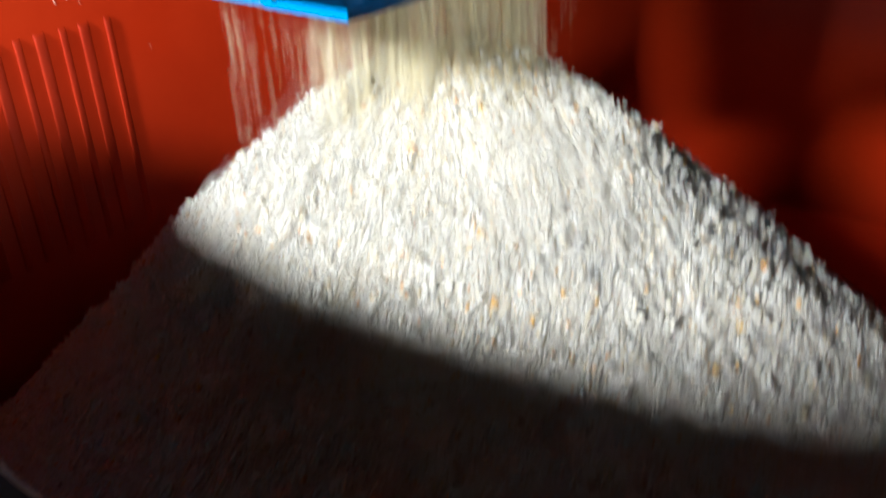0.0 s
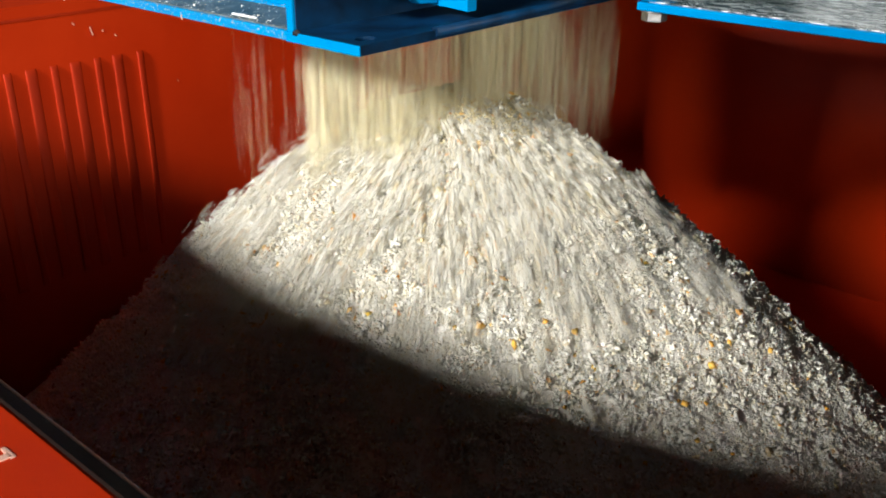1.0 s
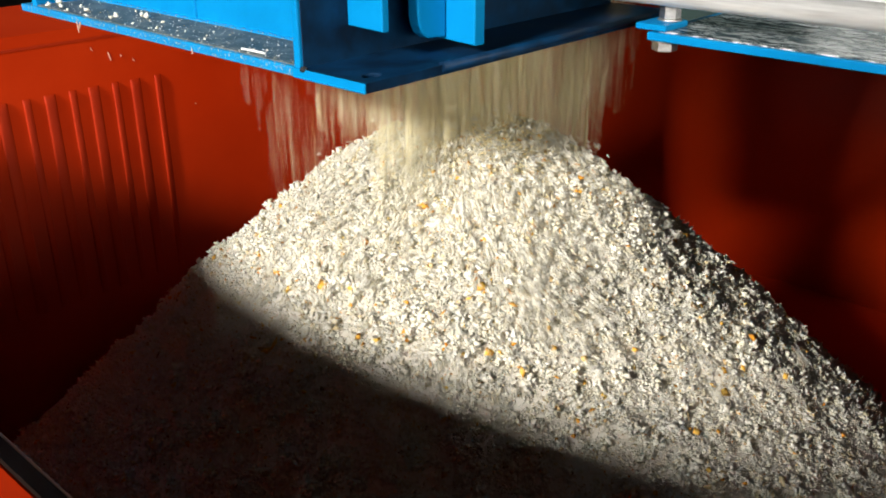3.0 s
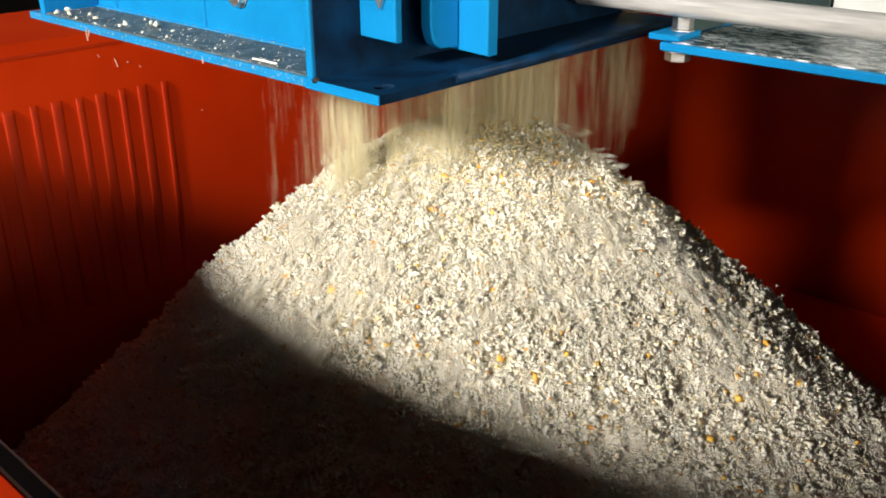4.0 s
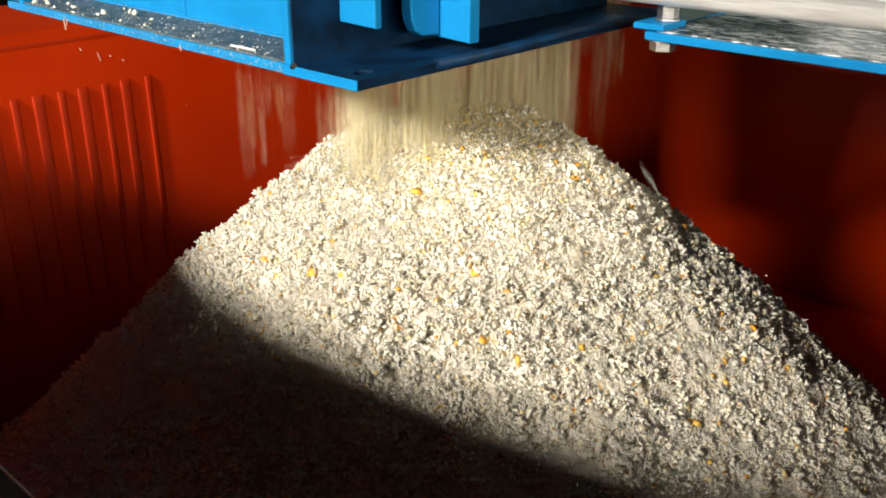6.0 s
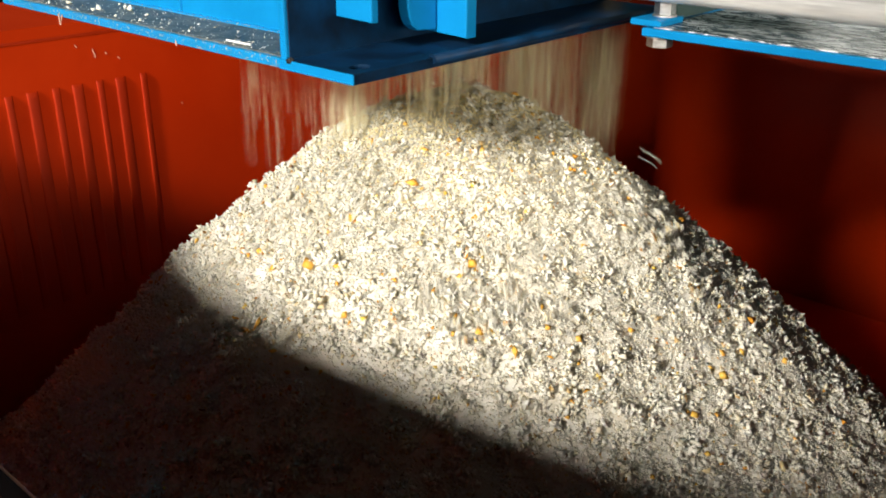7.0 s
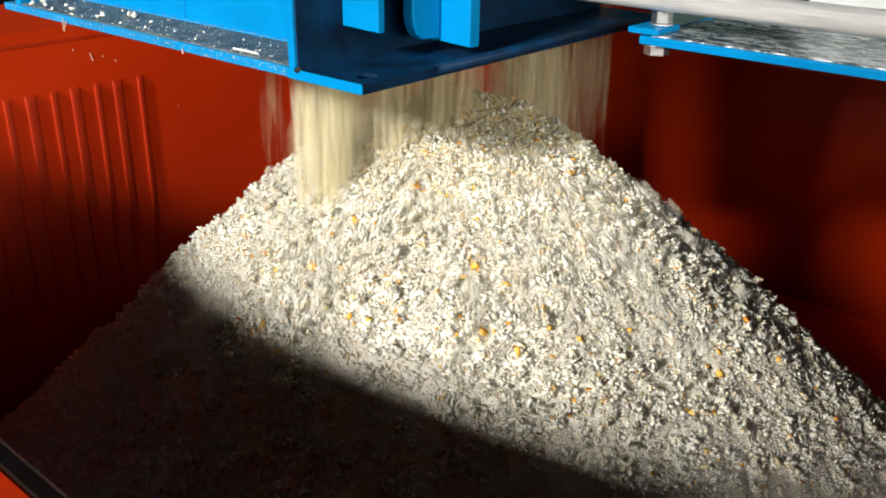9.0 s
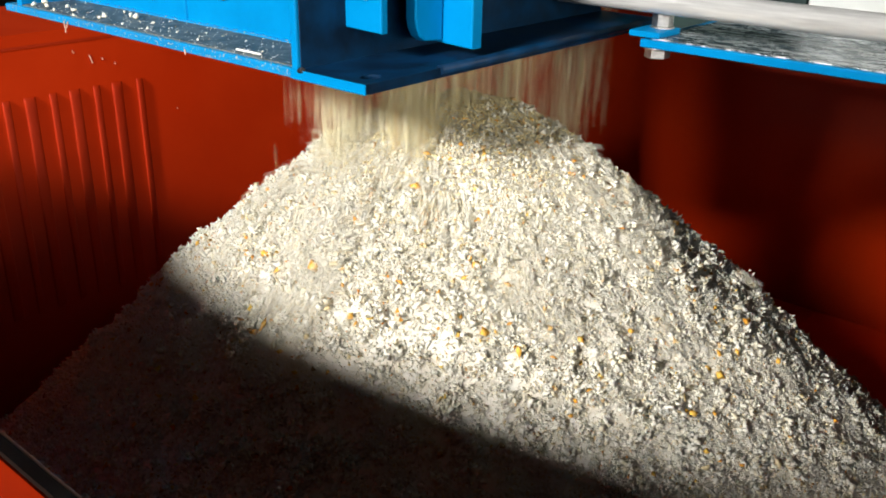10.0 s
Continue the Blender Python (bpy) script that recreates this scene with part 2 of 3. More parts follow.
def build_bin():
    thing = new("grain_bin")
    tagged(thing, "deep red-painted steel bin heaped with crushed maize", "bin")
    wall_profile = [(0, BIN_FLOOR), (0, RIM - 0.015), (0.006, RIM - 0.015), (0.006, BIN_FLOOR)]
    walls = part("side_wall", sweep(wall_profile, bin_loop(), True), RED, thing)
    for f in walls.data.polygons:
        f.use_smooth = abs(f.normal.z) < 0.5
    rim_profile = [(-0.0005, RIM - 0.016), (0.0, RIM - 0.0125), (0.0105, RIM - 0.001), (0.0125, RIM), (0.085, RIM), (0.088, RIM - 0.003), (0.088, RIM - 0.035),
                   (0.084, RIM - 0.035), (0.084, RIM - 0.005), (0.013, RIM - 0.006), (0.0065, RIM - 0.016)]
    part("rim", sweep(rim_profile, bin_loop(), True), RED, thing, "folded red rim with scuffed paint")
    part("side_ledge", box(BX0 - 0.26, BX0 - 0.0885, BY0 + 0.02, BY1 - 0.05, RIM - 0.012, RIM - 0.002, 0.002), RED, thing)
    # sloping inner lip: shade and edge highlight are put into the colours
    lip_outline = [(BY0 - 0.0118, RIM + 0.0008), (BY0 - 0.0108, RIM + 0.0014), (BY0 + 0.0018, RIM - 0.0118), (BY0 + 0.0004, RIM - 0.0135), (BY0 - 0.0105, RIM - 0.0012)]
    part("shaded_lip", extrude_outline(lip_outline, "x", BX0 + RAD_FRONT, BX1 - RAD_FRONT, 0), LIP_SHADE, thing, "sloped inner lip of the rim, its shade painted near black")
    part("lip_glint", rod((BX0 + RAD_FRONT, BY0 + 0.0022, RIM - 0.0118), (BX1 - RAD_FRONT, BY0 + 0.0022, RIM - 0.0118), 0.0007, 8, 0), SCRAPE_GLINT, thing, "thin pale edge of the lip, its catch of light painted on")
    part("base", box(BX0 - 0.004, BX1 + 0.004, BY0 - 0.004, BY1 + 0.004, BIN_FLOOR - 0.05, BIN_FLOOR, 0), RED, thing)
    # pressed ribs: rounded bars with sloped ends
    for y, w in ((0.2555, 0.0048), (0.2212, 0.0075), (0.1915, 0.0048), (0.1605, 0.0075), (0.1312, 0.005), (0.1005, 0.0075), (0.0705, 0.005), (0.039, 0.0075),
                 (0.010, 0.005)):
        bm = bmesh.new()
        z_top, z_low, d = -0.139, -0.43, 0.0026
        rings = []
        for z, k in ((z_top, 0.0), (z_top - 0.004, 0.8), (z_top - 0.009, 1.0), (z_low + 0.02, 1.0), (z_low, 0.0)):
            ring = []
            for j in range(9):
                a = math.pi * j / 8
                ring.append(bm.verts.new((BX0 + 0.0003 + d * k * math.sin(a) ** 0.36, y + w * math.cos(a), z)))
            rings.append(ring)
        for r, s in zip(rings, rings[1:]):
            for j in range(8):
                bm.faces.new((r[j], r[j + 1], s[j + 1], s[j])).smooth = True
        bmesh.ops.recalc_face_normals(bm, faces=bm.faces[:])
        part("rib", bm, RED, thing)
    # scrapes through the paint
    for y, z, dy, dz, r in ((0.188, -0.098, 0.003, -0.011, 0.0007), (0.205, -0.104, 0.001, -0.002, 0.0009), (0.222, -0.112, 0.002, -0.003, 0.0006),
                            (0.165, -0.089, 0.002, -0.004, 0.0005), (0.31, -0.19, 0.002, -0.002, 0.0006)):
        part("scratch", rod((BX0, y, z), (BX0, y + dy, z + dz), r, 6, 0), SCRAPE_GLINT, thing, "pale scratch through the red paint")
    for x, y, w, h in ((0.150, -0.3185, 0.004, 0.0009), (0.1515, -0.3205, 0.0016, 0.002), (0.206, -0.3355, 0.0025, 0.001)):
        part("paint_chip", box(x - w, x + w, y - h, y + h, RIM - 0.0002, RIM + 0.0005, 0.0002), SCRAPE_GLINT, thing, "pale chip in the rim's paint")
    return thing


build_bin()

# ---- blue machine frame over the bin ----
T = 0.007


def hex_bolt(place, r, h, axis, name, label):
    """A hexagon head or nut with a washer."""
    a = Vector(axis)
    p = Vector(place)
    bolt = new(name)
    tagged(bolt, label, "bolt")
    head = rod(p, p + a * h, r, 6, 0.0009)
    part("hexagon", head, ZINC, bolt)
    part("washer", rod(p - a * 0.0016, p, r * 1.15, 24, 0.0004), ZINC, bolt)
    return bolt


def build_machine():
    m = new("sieve_frame")
    tagged(m, "blue-painted welded steel frame of a sieving machine, chipped", "machine")
    # left-hand beam
    lb = part("cross_beam", box(-0.50, -0.0738, 0.0, 0.12, 0.0, T, 0.0012), BLUE_WORN, m, "blue steel flange, paint chipped at its edge")
    part("dusty_top", box(-0.485, -0.0752, 0.0035, 0.058, T - 0.001, T + 0.0012, 0.0006), LEDGE, lb, "grey top of the flange dusted with meal")
    part("web", box(-0.50, -0.0738, 0.059, 0.067, T, 0.25, 0.0008), BLUE, lb)
    part("stiffener", extrude_outline([(0.002, T), (0.0585, T), (0.0585, 0.25), (0.03, 0.25), (0.002, 0.22)], "x", -0.479, -0.470), BLUE, lb)
    part("weld_bead", rod((-0.499, 0.058, T + 0.001), (-0.0745, 0.058, T + 0.001), 0.0020, 8, 0), BLUE_WORN, lb, "dirty weld bead at the web's foot")
    for x, dx, dz in ((-0.386, 0.002, -0.007), (-0.379, -0.003, -0.003), (-0.20, 0.001, -0.001)):
        part("hanging_straw", rod((x, -0.0008, 0.003), (x + dx, -0.0012, dz), 0.0006, 6, 0), SCRAPE_GLINT, lb, "bit of straw hanging from the edge")
    part("weld_seam", rod((-0.281, 0.0588, T), (-0.281, 0.0588, 0.25), 0.0016, 8, 0), BLUE, lb)
    part("weld_seam", rod((-0.434, 0.0588, T), (-0.434, 0.0588, 0.25), 0.0022, 8, 0), BLUE, lb)
    # right-hand channel
    rb = part("side_channel", box(-0.0735, -0.0672, 0.0, 0.40, T * 0.5, 0.25, 0.0012), BLUE, m, "blue steel channel with a slotted flange")
    # navy sheet over the web paints in the shade of its inner face
    part("shaded_web", box(-0.0677, -0.0664, 0.003, 0.398, T - 0.0006, 0.249, 0.0003), NAVY, rb, "blue inner face of the channel, its shade painted in dark")
    # flange with its slot
    outer = [(-0.0735, 0.0), (0.0, 0.0), (0.0, 0.40), (-0.0735, 0.40)]
    bm = bmesh.new()
    slot = []
    for i in range(16):
        a = 2 * math.pi * i / 16
        slot.append((-0.0148 + 0.0062 * math.cos(a), 0.0195 + 0.0085 * math.sin(a)))
    for z in (0.0, T):
        vo = [bm.verts.new((x, y, z)) for x, y in outer]
        vs = [bm.verts.new((x, y, z)) for x, y in slot]
        edges = [bm.edges.new((q[i], q[(i + 1) % len(q)])) for q in (vo, vs) for i in range(len(q))]
        bmesh.ops.triangle_fill(bm, use_beauty=True, edges=edges)
    bm.verts.ensure_lookup_table()
    k = len(outer) + len(slot)
    for start, n in ((0, 4), (4, 16)):
        for i in range(n):
            a, b = start + i, start + (i + 1) % n
            bm.faces.new((bm.verts[a], bm.verts[b], bm.verts[b + k], bm.verts[a + k]))
    bmesh.ops.recalc_face_normals(bm, faces=bm.faces[:])
    # flange and bead carry painted shade; only the end stays plain blue
    part("flange", bm, NAVY, rb, "blue flange with a slotted hole, shade put into its dark colour")
    part("flange_end", box(-0.0738, 0.0004, -0.0012, 0.0002, 0.0, T, 0.0004), BLUE, rb, "bright blue cut end of the flange")
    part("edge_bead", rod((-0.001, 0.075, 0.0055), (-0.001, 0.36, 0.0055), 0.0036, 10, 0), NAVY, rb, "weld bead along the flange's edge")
    part("weld_spatter", rod((-0.0655, 0.0005, T - 0.001), (-0.0605, -0.0008, T + 0.0008), 0.0022, 7, 0.0006), BLACK, rb, "brown burnt weld at the corner")
    # brackets on the channel
    part("bracket_plate", extrude_outline([(-0.0665, 0.031), (-0.0305, 0.030), (-0.0305, 0.16), (-0.0665, 0.16)], "y", 0.046, 0.053), BLUE, m)
    fin = [(0.086, 0.16), (0.086, 0.036), (0.0875, 0.029), (0.091, 0.0225), (0.097, 0.0185), (0.116, 0.017), (0.116, 0.16)]
    part("fin", extrude_outline(fin, "x", -0.0445, -0.034), BLUE, m)
    part("bracket_plate", extrude_outline([(-0.0665, 0.016), (-0.006, 0.0135), (-0.006, 0.16), (-0.0665, 0.16)], "y", 0.117, 0.129), BLUE, m)
    # housing above the fall
    part("housing", extrude_outline([(-0.50, 0.03), (-0.50, 0.25), (-0.49, 0.25), (-0.49, 0.03)], "y", 0.067, 0.46, 0), BLUE, m)
    part("housing", extrude_outline([(-0.50, -0.03), (-0.0675, 0.03), (-0.0675, 0.25), (-0.50, 0.25)], "y", 0.46, 0.47, 0), BLUE, m)
    part("housing_cover", box(-0.51, -0.045, 0.055, 0.475, 0.251, 0.259, 0.001), BLUE, m)
    # rear cross plate
    rp = part("cross_plate", box(0.041, X_E, 0.286, 0.43, 0.0, T, 0.0012), BLUE, m, "blue-edged plate with a wet top, bright reflections painted on")
    part("wet_top", box(0.05, X_E, 0.2895, 0.425, T - 0.001, T + 0.0012, 0.0006), WET, rp, "wet steel top of the plate, sky reflections painted in as pale blotches")
    part("spacer", box(0.0295, 0.058, 0.2862, 0.325, T + 0.0013, 0.0135, 0.001), BLUE, m)
    return m


build_machine()
hex_bolt((0.051, 0.3005, -0.0018), 0.0108, 0.0078, (0, 0, -1), "hexagon_bolt", "bright zinc-plated hexagon bolt head under the cross plate")
hex_bolt((0.047, 0.312, 0.0152), 0.009, 0.014, (0, 0, 1), "hexagon_nut", "dull zinc-plated nut on top of the spacer")
hex_bolt((-0.226, 0.0572, 0.042), 0.0085, 0.006, (0, -1, 0), "hexagon_bolt", "rusty dark bolt head in the beam's web")
hex_bolt((-0.0655, 0.17, 0.034), 0.008, 0.008, (1, 0, 0), "hexagon_bolt", "black greasy bolt head in the channel's web")

nut = new("rivet_plate")
tagged(nut, "small grey lozenge plate with a round rivet", "fixing")
part("plate", extrude_outline([(-0.048, 0.062), (-0.043, 0.052), (-0.038, 0.062), (-0.038, 0.085), (-0.048, 0.085)], "y", 0.0425, 0.0458, 0.0006), ZINC, nut)
part("rivet", rod((-0.043, 0.0425, 0.064), (-0.043, 0.040, 0.064), 0.0028, 16, 0.0008), ZINC, nut)

shaft = part("drive_shaft", rod((-0.052, 0.302, 0.0368), (X_E, 0.302, 0.0368), 0.0103, 40), STEEL)
tagged(shaft, "polished round steel shaft above the cross plate", "shaft")
body = new("machine_body")
tagged(body, "machine body with white and dark green sheet panels behind the shaft", "machine")
# unseen block behind the panels, added to keep light off the bin's far wall
part("unseen_shade_block", box(-0.036, X_E, 0.47, 1.5, -0.02, 0.55, 0.004), GREEN, body)
part("white_panel", box(0.122, 0.46, 0.4425, 0.45, 0.012, 0.11, 0.0015), WHITE, body, "sunlit white-painted sheet panel")
part("green_panel", box(-0.036, 0.12, 0.4425, 0.45, 0.012, 0.55, 0.0015), GREEN, body, "dark green sheet panel")

# ---- heap of crushed maize ----
HX, HY, HZ = -0.130, 0.250, -0.0952
U, V = Vector((0.74, 0.672, 0)), Vector((0.672, -0.74, 0))


def heap_z(x, y):
    """Height of the heap: a rounded cone, a little skewed, with slow lumps."""
    dx, dy = x - HX, y - HY
    u, v = dx * U.x + dy * U.y, dx * V.x + dy * V.y
    r = math.sqrt((u / 0.911) ** 2 + v * v + 0.14 ** 2) - 0.14
    z = HZ - 0.884 * r + 0.022 * u
    z += 0.010 * noise.noise((x * 9, y * 9, 3.1)) + 0.005 * noise.noise((x * 26, y * 26, 7.7))
    z += 0.0042 * noise.noise((x * 62, y * 62, 1.3)) + 0.0016 * noise.noise((x * 150, y * 150, 5.3))
    z += 0.0117 * math.exp(-((u + 0.21) ** 2 + (v - 0.02) ** 2) / 0.006)
    return max(z, BIN_FLOOR + 0.002)


def heap_normal(x, y, e=0.012):
    return Vector((heap_z(x - e, y) - heap_z(x + e, y), heap_z(x, y - e) - heap_z(x, y + e), 2 * e)).normalized()


def in_heap(x, y, m=0.004):
    rad = RAD_FRONT if y < 0.2 else RAD
    dx = max(BX0 + rad - x, x - BX1 + rad, 0)
    dy = max(BY0 + rad - y, y - BY1 + rad, 0)
    return math.hypot(dx, dy) < rad - m


rng = np.random.default_rng(11)
PHI = (1 + 5 ** 0.5) / 2
ICO = np.array([(-1, PHI, 0), (1, PHI, 0), (-1, -PHI, 0), (1, -PHI, 0), (0, -1, PHI), (0, 1, PHI), (0, -1, -PHI), (0, 1, -PHI),
                (PHI, 0, -1), (PHI, 0, 1), (-PHI, 0, -1), (-PHI, 0, 1)]) / math.sqrt(1 + PHI * PHI)
ICO_F = np.array([(0, 11, 5), (0, 5, 1), (0, 1, 7), (0, 7, 10), (0, 10, 11), (1, 5, 9), (5, 11, 4), (11, 10, 2), (10, 7, 6), (7, 1, 8),
                  (3, 9, 4), (3, 4, 2), (3, 2, 6), (3, 6, 8), (3, 8, 9), (4, 9, 5), (2, 4, 11), (6, 2, 10), (8, 6, 7), (9, 8, 1)])
TET = np.array([(1, 1, 1), (1, -1, -1), (-1, 1, -1), (-1, -1, 1)], float) * 0.9
TET_F = np.array([(0, 1, 2), (0, 3, 1), (0, 2, 3), (1, 3, 2)])
OCT = np.array([(1, 0, 0), (-1, 0, 0), (0, 1, 0), (0, -1, 0), (0, 0, 1), (0, 0, -1)], float)
OCT_F = np.array([(0, 2, 4), (2, 1, 4), (1, 3, 4), (3, 0, 4), (2, 0, 5), (1, 2, 5), (3, 1, 5), (0, 3, 5)])


def flakes(places, radii, name, fine=False, stretch=(1.25, 0.95, 0.25), normals=None):
    """One mesh of many broken flakes, each jagged and turned its own way."""
    base, faces = {4: (TET, TET_F), 1: (OCT, OCT_F), 0: (ICO, ICO_F)}[int(fine)]
    n, k = len(places), len(base)
    v = np.repeat(base[None], n, 0) * rng.uniform(0.4, 1.5, (n, k, 1))
    v *= np.array(stretch) * rng.uniform(0.7, 1.3, (n, 1, 3))
    q = rng.normal(size=(n, 4))
    q /= np.linalg.norm(q, axis=1, keepdims=True)
    w, x, y, z = q.T
    turn = np.stack([1 - 2 * (y * y + z * z), 2 * (x * y - w * z), 2 * (x * z + w * y), 2 * (x * y + w * z), 1 - 2 * (x * x + z * z), 2 * (y * z - w * x),
                     2 * (x * z - w * y), 2 * (y * z + w * x), 1 - 2 * (x * x + y * y)], 1).reshape(n, 3, 3)
    if normals is not None:
        up = np.asarray(normals) + rng.normal(0, 0.27, (n, 3))
        up /= np.linalg.norm(up, axis=1, keepdims=True)
        side = np.cross(up, rng.normal(size=(n, 3)))
        side /= np.linalg.norm(side, axis=1, keepdims=True)
        turn = np.stack([side, np.cross(up, side), up], 2)
    v = np.einsum("nij,nkj->nki", turn, v) * np.asarray(radii)[:, None, None] + np.asarray(places)[:, None]
    f = (faces[None] + (np.arange(n) * k)[:, None, None]).reshape(-1, 3)
    me = bpy.data.meshes.new(name)
    me.vertices.add(n * k)
    me.vertices.foreach_set("co", v.reshape(-1))
    me.loops.add(f.size)
    me.loops.foreach_set("vertex_index", f.reshape(-1))
    me.polygons.add(len(f))
    me.polygons.foreach_set("loop_start", np.arange(len(f)) * 3)
    me.update(calc_edges=True)
    me.materials.append(GRAIN)
    return me


def clumps(places, sizes, count, name, shape=4):
    """Crumbly clumps: each one a loose ball of jagged crumbs."""
    n = len(places)
    way = rng.normal(size=(n, count, 3))
    way *= (rng.random((n, count, 1)) ** 0.5) / np.linalg.norm(way, axis=2, keepdims=True)
    p = (np.asarray(places)[:, None] + way * np.asarray(sizes)[:, None, None] * (1.0, 1.0, 0.8)).reshape(-1, 3)
    rad = (np.asarray(sizes)[:, None] * rng.uniform(0.14, 0.34, (n, count))).reshape(-1)
    return flakes(p, rad, name, shape, (1.2, 1.05, 0.8))


# the heap grows while the maize falls: seconds and metres
RISE = [(0.0, -0.002), (2.5, 0.001), (4.0, 0.010), (5.7, 0.017), (7.0, 0.023), (8.5, 0.025), (10.0, 0.026)]


def rise(t):
    t = min(max(t, 0.0), 10.0)
    for (a, p), (b, q) in zip(RISE, RISE[1:]):
        if t <= b:
            return p + (q - p) * (t - a) / (b - a)


def build_heap():
    heap = new("maize_heap")
    tagged(heap, "steep heap of coarsely crushed cream maize filling the bin", "grain heap", kind="stuff")
    bm = bmesh.new()
    nx, ny = 330, 330
    grid = [[None] * ny for _ in range(nx)]
    for i in range(nx):
        for j in range(ny):
            x = BX0 + 0.001 + (BX1 - BX0 - 0.002) * i / (nx - 1)
            y = BY0 + 0.001 + (1.3 - BY0) * j / (ny - 1)
            grid[i][j] = bm.verts.new((x, y, heap_z(x, y) - 0.0017))
    for i in range(nx - 1):
        for j in range(ny - 1):
            inside = all(in_heap(*grid[a][e].co.xy, -0.001) for a, e in ((i, j), (i + 1, j), (i, j + 1), (i + 1, j + 1)))
            if inside and max(grid[i][j].co.z, grid[i + 1][j + 1].co.z) > BIN_FLOOR + 0.003:
                bm.faces.new((grid[i][j], grid[i + 1][j], grid[i + 1][j + 1], grid[i][j + 1])).smooth = True
    bmesh.ops.delete(bm, geom=[v for v in bm.verts if not v.link_faces], context="VERTS")
    tagged(part("bed", bm, BED, heap), kind="stuff")
    spots = {"clumps": [], "coarse": [], "fine": []}
    for kind, count in (("clumps", 13000), ("coarse", 9000), ("fine", 280000)):
        while len(spots[kind]) < count:
            # thicker near the top, thinning out towards the walls
            r = 0.59 * random.random() ** 0.5
            a = random.uniform(0, 2 * math.pi)
            x, y = HX + r * math.cos(a), HY + r * math.sin(a)
            v = (x - HX) * V.x + (y - HY) * V.y
            if v < -0.11 or not in_heap(x, y, 0.006):
                continue
            spots[kind].append((x, y, heap_z(x, y), *(heap_normal(x, y, 0.006) if kind != "fine" else V)))
    p, slope = np.split(np.array(spots["clumps"]), 2, 1)
    size = 0.0022 + 0.0060 * rng.random(len(p)) ** 2.2
    made = {"clumped_meal": clumps(p + slope * (size * rng.uniform(-0.45, 0.3, len(p)))[:, None], size, 26, "clumped_meal")}
    for kind, name, lo, hi, lift in (("coarse", "crushed_grain", 0.0009, 0.0025, 0.3), ("fine", "crumbs", 0.0005, 0.0011, 0.7)):
        p, slope = np.split(np.array(spots[kind]), 2, 1)
        rad = lo + (hi - lo) * rng.random(len(p)) ** 2.2
        p[:, 2] += rad * lift + rng.normal(0, 0.0006, len(p))
        made[name] = flakes(p, rad, name, 4 * (kind == "fine"), (1.2, 1.0, 0.45), slope if kind != "fine" else None)
    for name, me in made.items():
        ob = new(name, me)
        ob.parent = heap
        tagged(ob, kind="stuff")
    # fresh yellow meal on the crown, and bits of yellow germ strewn down the slope
    for name, material, count, spread, lo, hi in (("fresh_meal", FRESH, 14000, 0.06, 0.0006, 0.0017), ("germ_piece", GERM, 230, 0.18, 0.0020, 0.0052)):
        xy = rng.normal(0, spread, (count * 2, 2)) + (HX, HY)
        xy = [(x, y) for x, y in xy if in_heap(x, y, 0.006)][:count]
        p = np.array([(x, y, heap_z(x, y) + 0.0034) for x, y in xy])
        slope = np.array([heap_normal(x, y, 0.006) for x, y in xy])
        ob = new(name, flakes(p, lo + (hi - lo) * rng.random(len(p)) ** 2.0, name, True, (1.2, 0.95, 0.5), slope))
        ob.data.materials[0] = material
        ob.parent = heap
        tagged(ob, kind="stuff")
    return heap


heap_thing = build_heap()

# crumbs and sticks left on the dusty ledge
for i, (x, y, r) in enumerate(((-0.352, 0.020, 0.0048), (-0.346, 0.012, 0.004), (-0.322, 0.034, 0.0065), (-0.334, 0.036, 0.005), (-0.29, 0.03, 0.0028),
                               (-0.27, 0.012, 0.003), (-0.305, 0.010, 0.0028), (-0.40, 0.018, 0.004), (-0.425, 0.025, 0.0035), (-0.44, 0.012, 0.004),
                               (-0.415, 0.006, 0.003), (-0.375, 0.004, 0.003), (-0.24, 0.02, 0.0022), (-0.22, 0.035, 0.002), (-0.20, 0.012, 0.002),
                               (-0.36, 0.045, 0.003), (-0.46, 0.02, 0.005), (-0.455, 0.006, 0.0045))):
    crumb = new("crumb", flakes(np.array([(0.0, 0.0, r * 0.4)]), np.array([r * 0.58]), "crumb", False, (1.1, 0.9, 0.7)))
    crumb.location = (x, y, T + 0.001)
    tagged(crumb, "pale crumb of maize lying on the dusty ledge", "crumb", "crumbs on the ledge")

p = np.stack([rng.uniform(-0.49, -0.07, 520), 0.004 + 0.05 * rng.random(520) ** 1.6, np.full(520, T + 0.0014)], 1)
dust = new("ledge_dust", flakes(p, 0.0003 + 0.0009 * rng.random(520) ** 3, "ledge_dust", True))
tagged(dust, "fine pale meal scattered along the dusty ledge", "dust", kind="stuff")
stick = part("straw", rod((-0.145, 0.0075, T + 0.0024), (-0.117, 0.0085, T + 0.0024), 0.0009, 8, 0.0003), SCRAPE_GLINT)
stick.data.materials[0] = WHITE
tagged(stick, "thin white straw lying on the dusty ledge", "straw")

# ---- falling and sliding maize ----
MOVES = [(heap_thing, [(t, pose(0, 0, z)) for t, z in RISE])]
STREAMS = [flakes(np.clip(rng.normal(0, (0.013, 0.013, 0.045), (480, 3)), (-0.022, -0.022, -0.1), (0.022, 0.022, 0.1)), 0.0011 + 0.0030 * rng.random(480) ** 2, "falling_grain", 4, (1, 0.9, 0.7))
           for _ in range(9)]
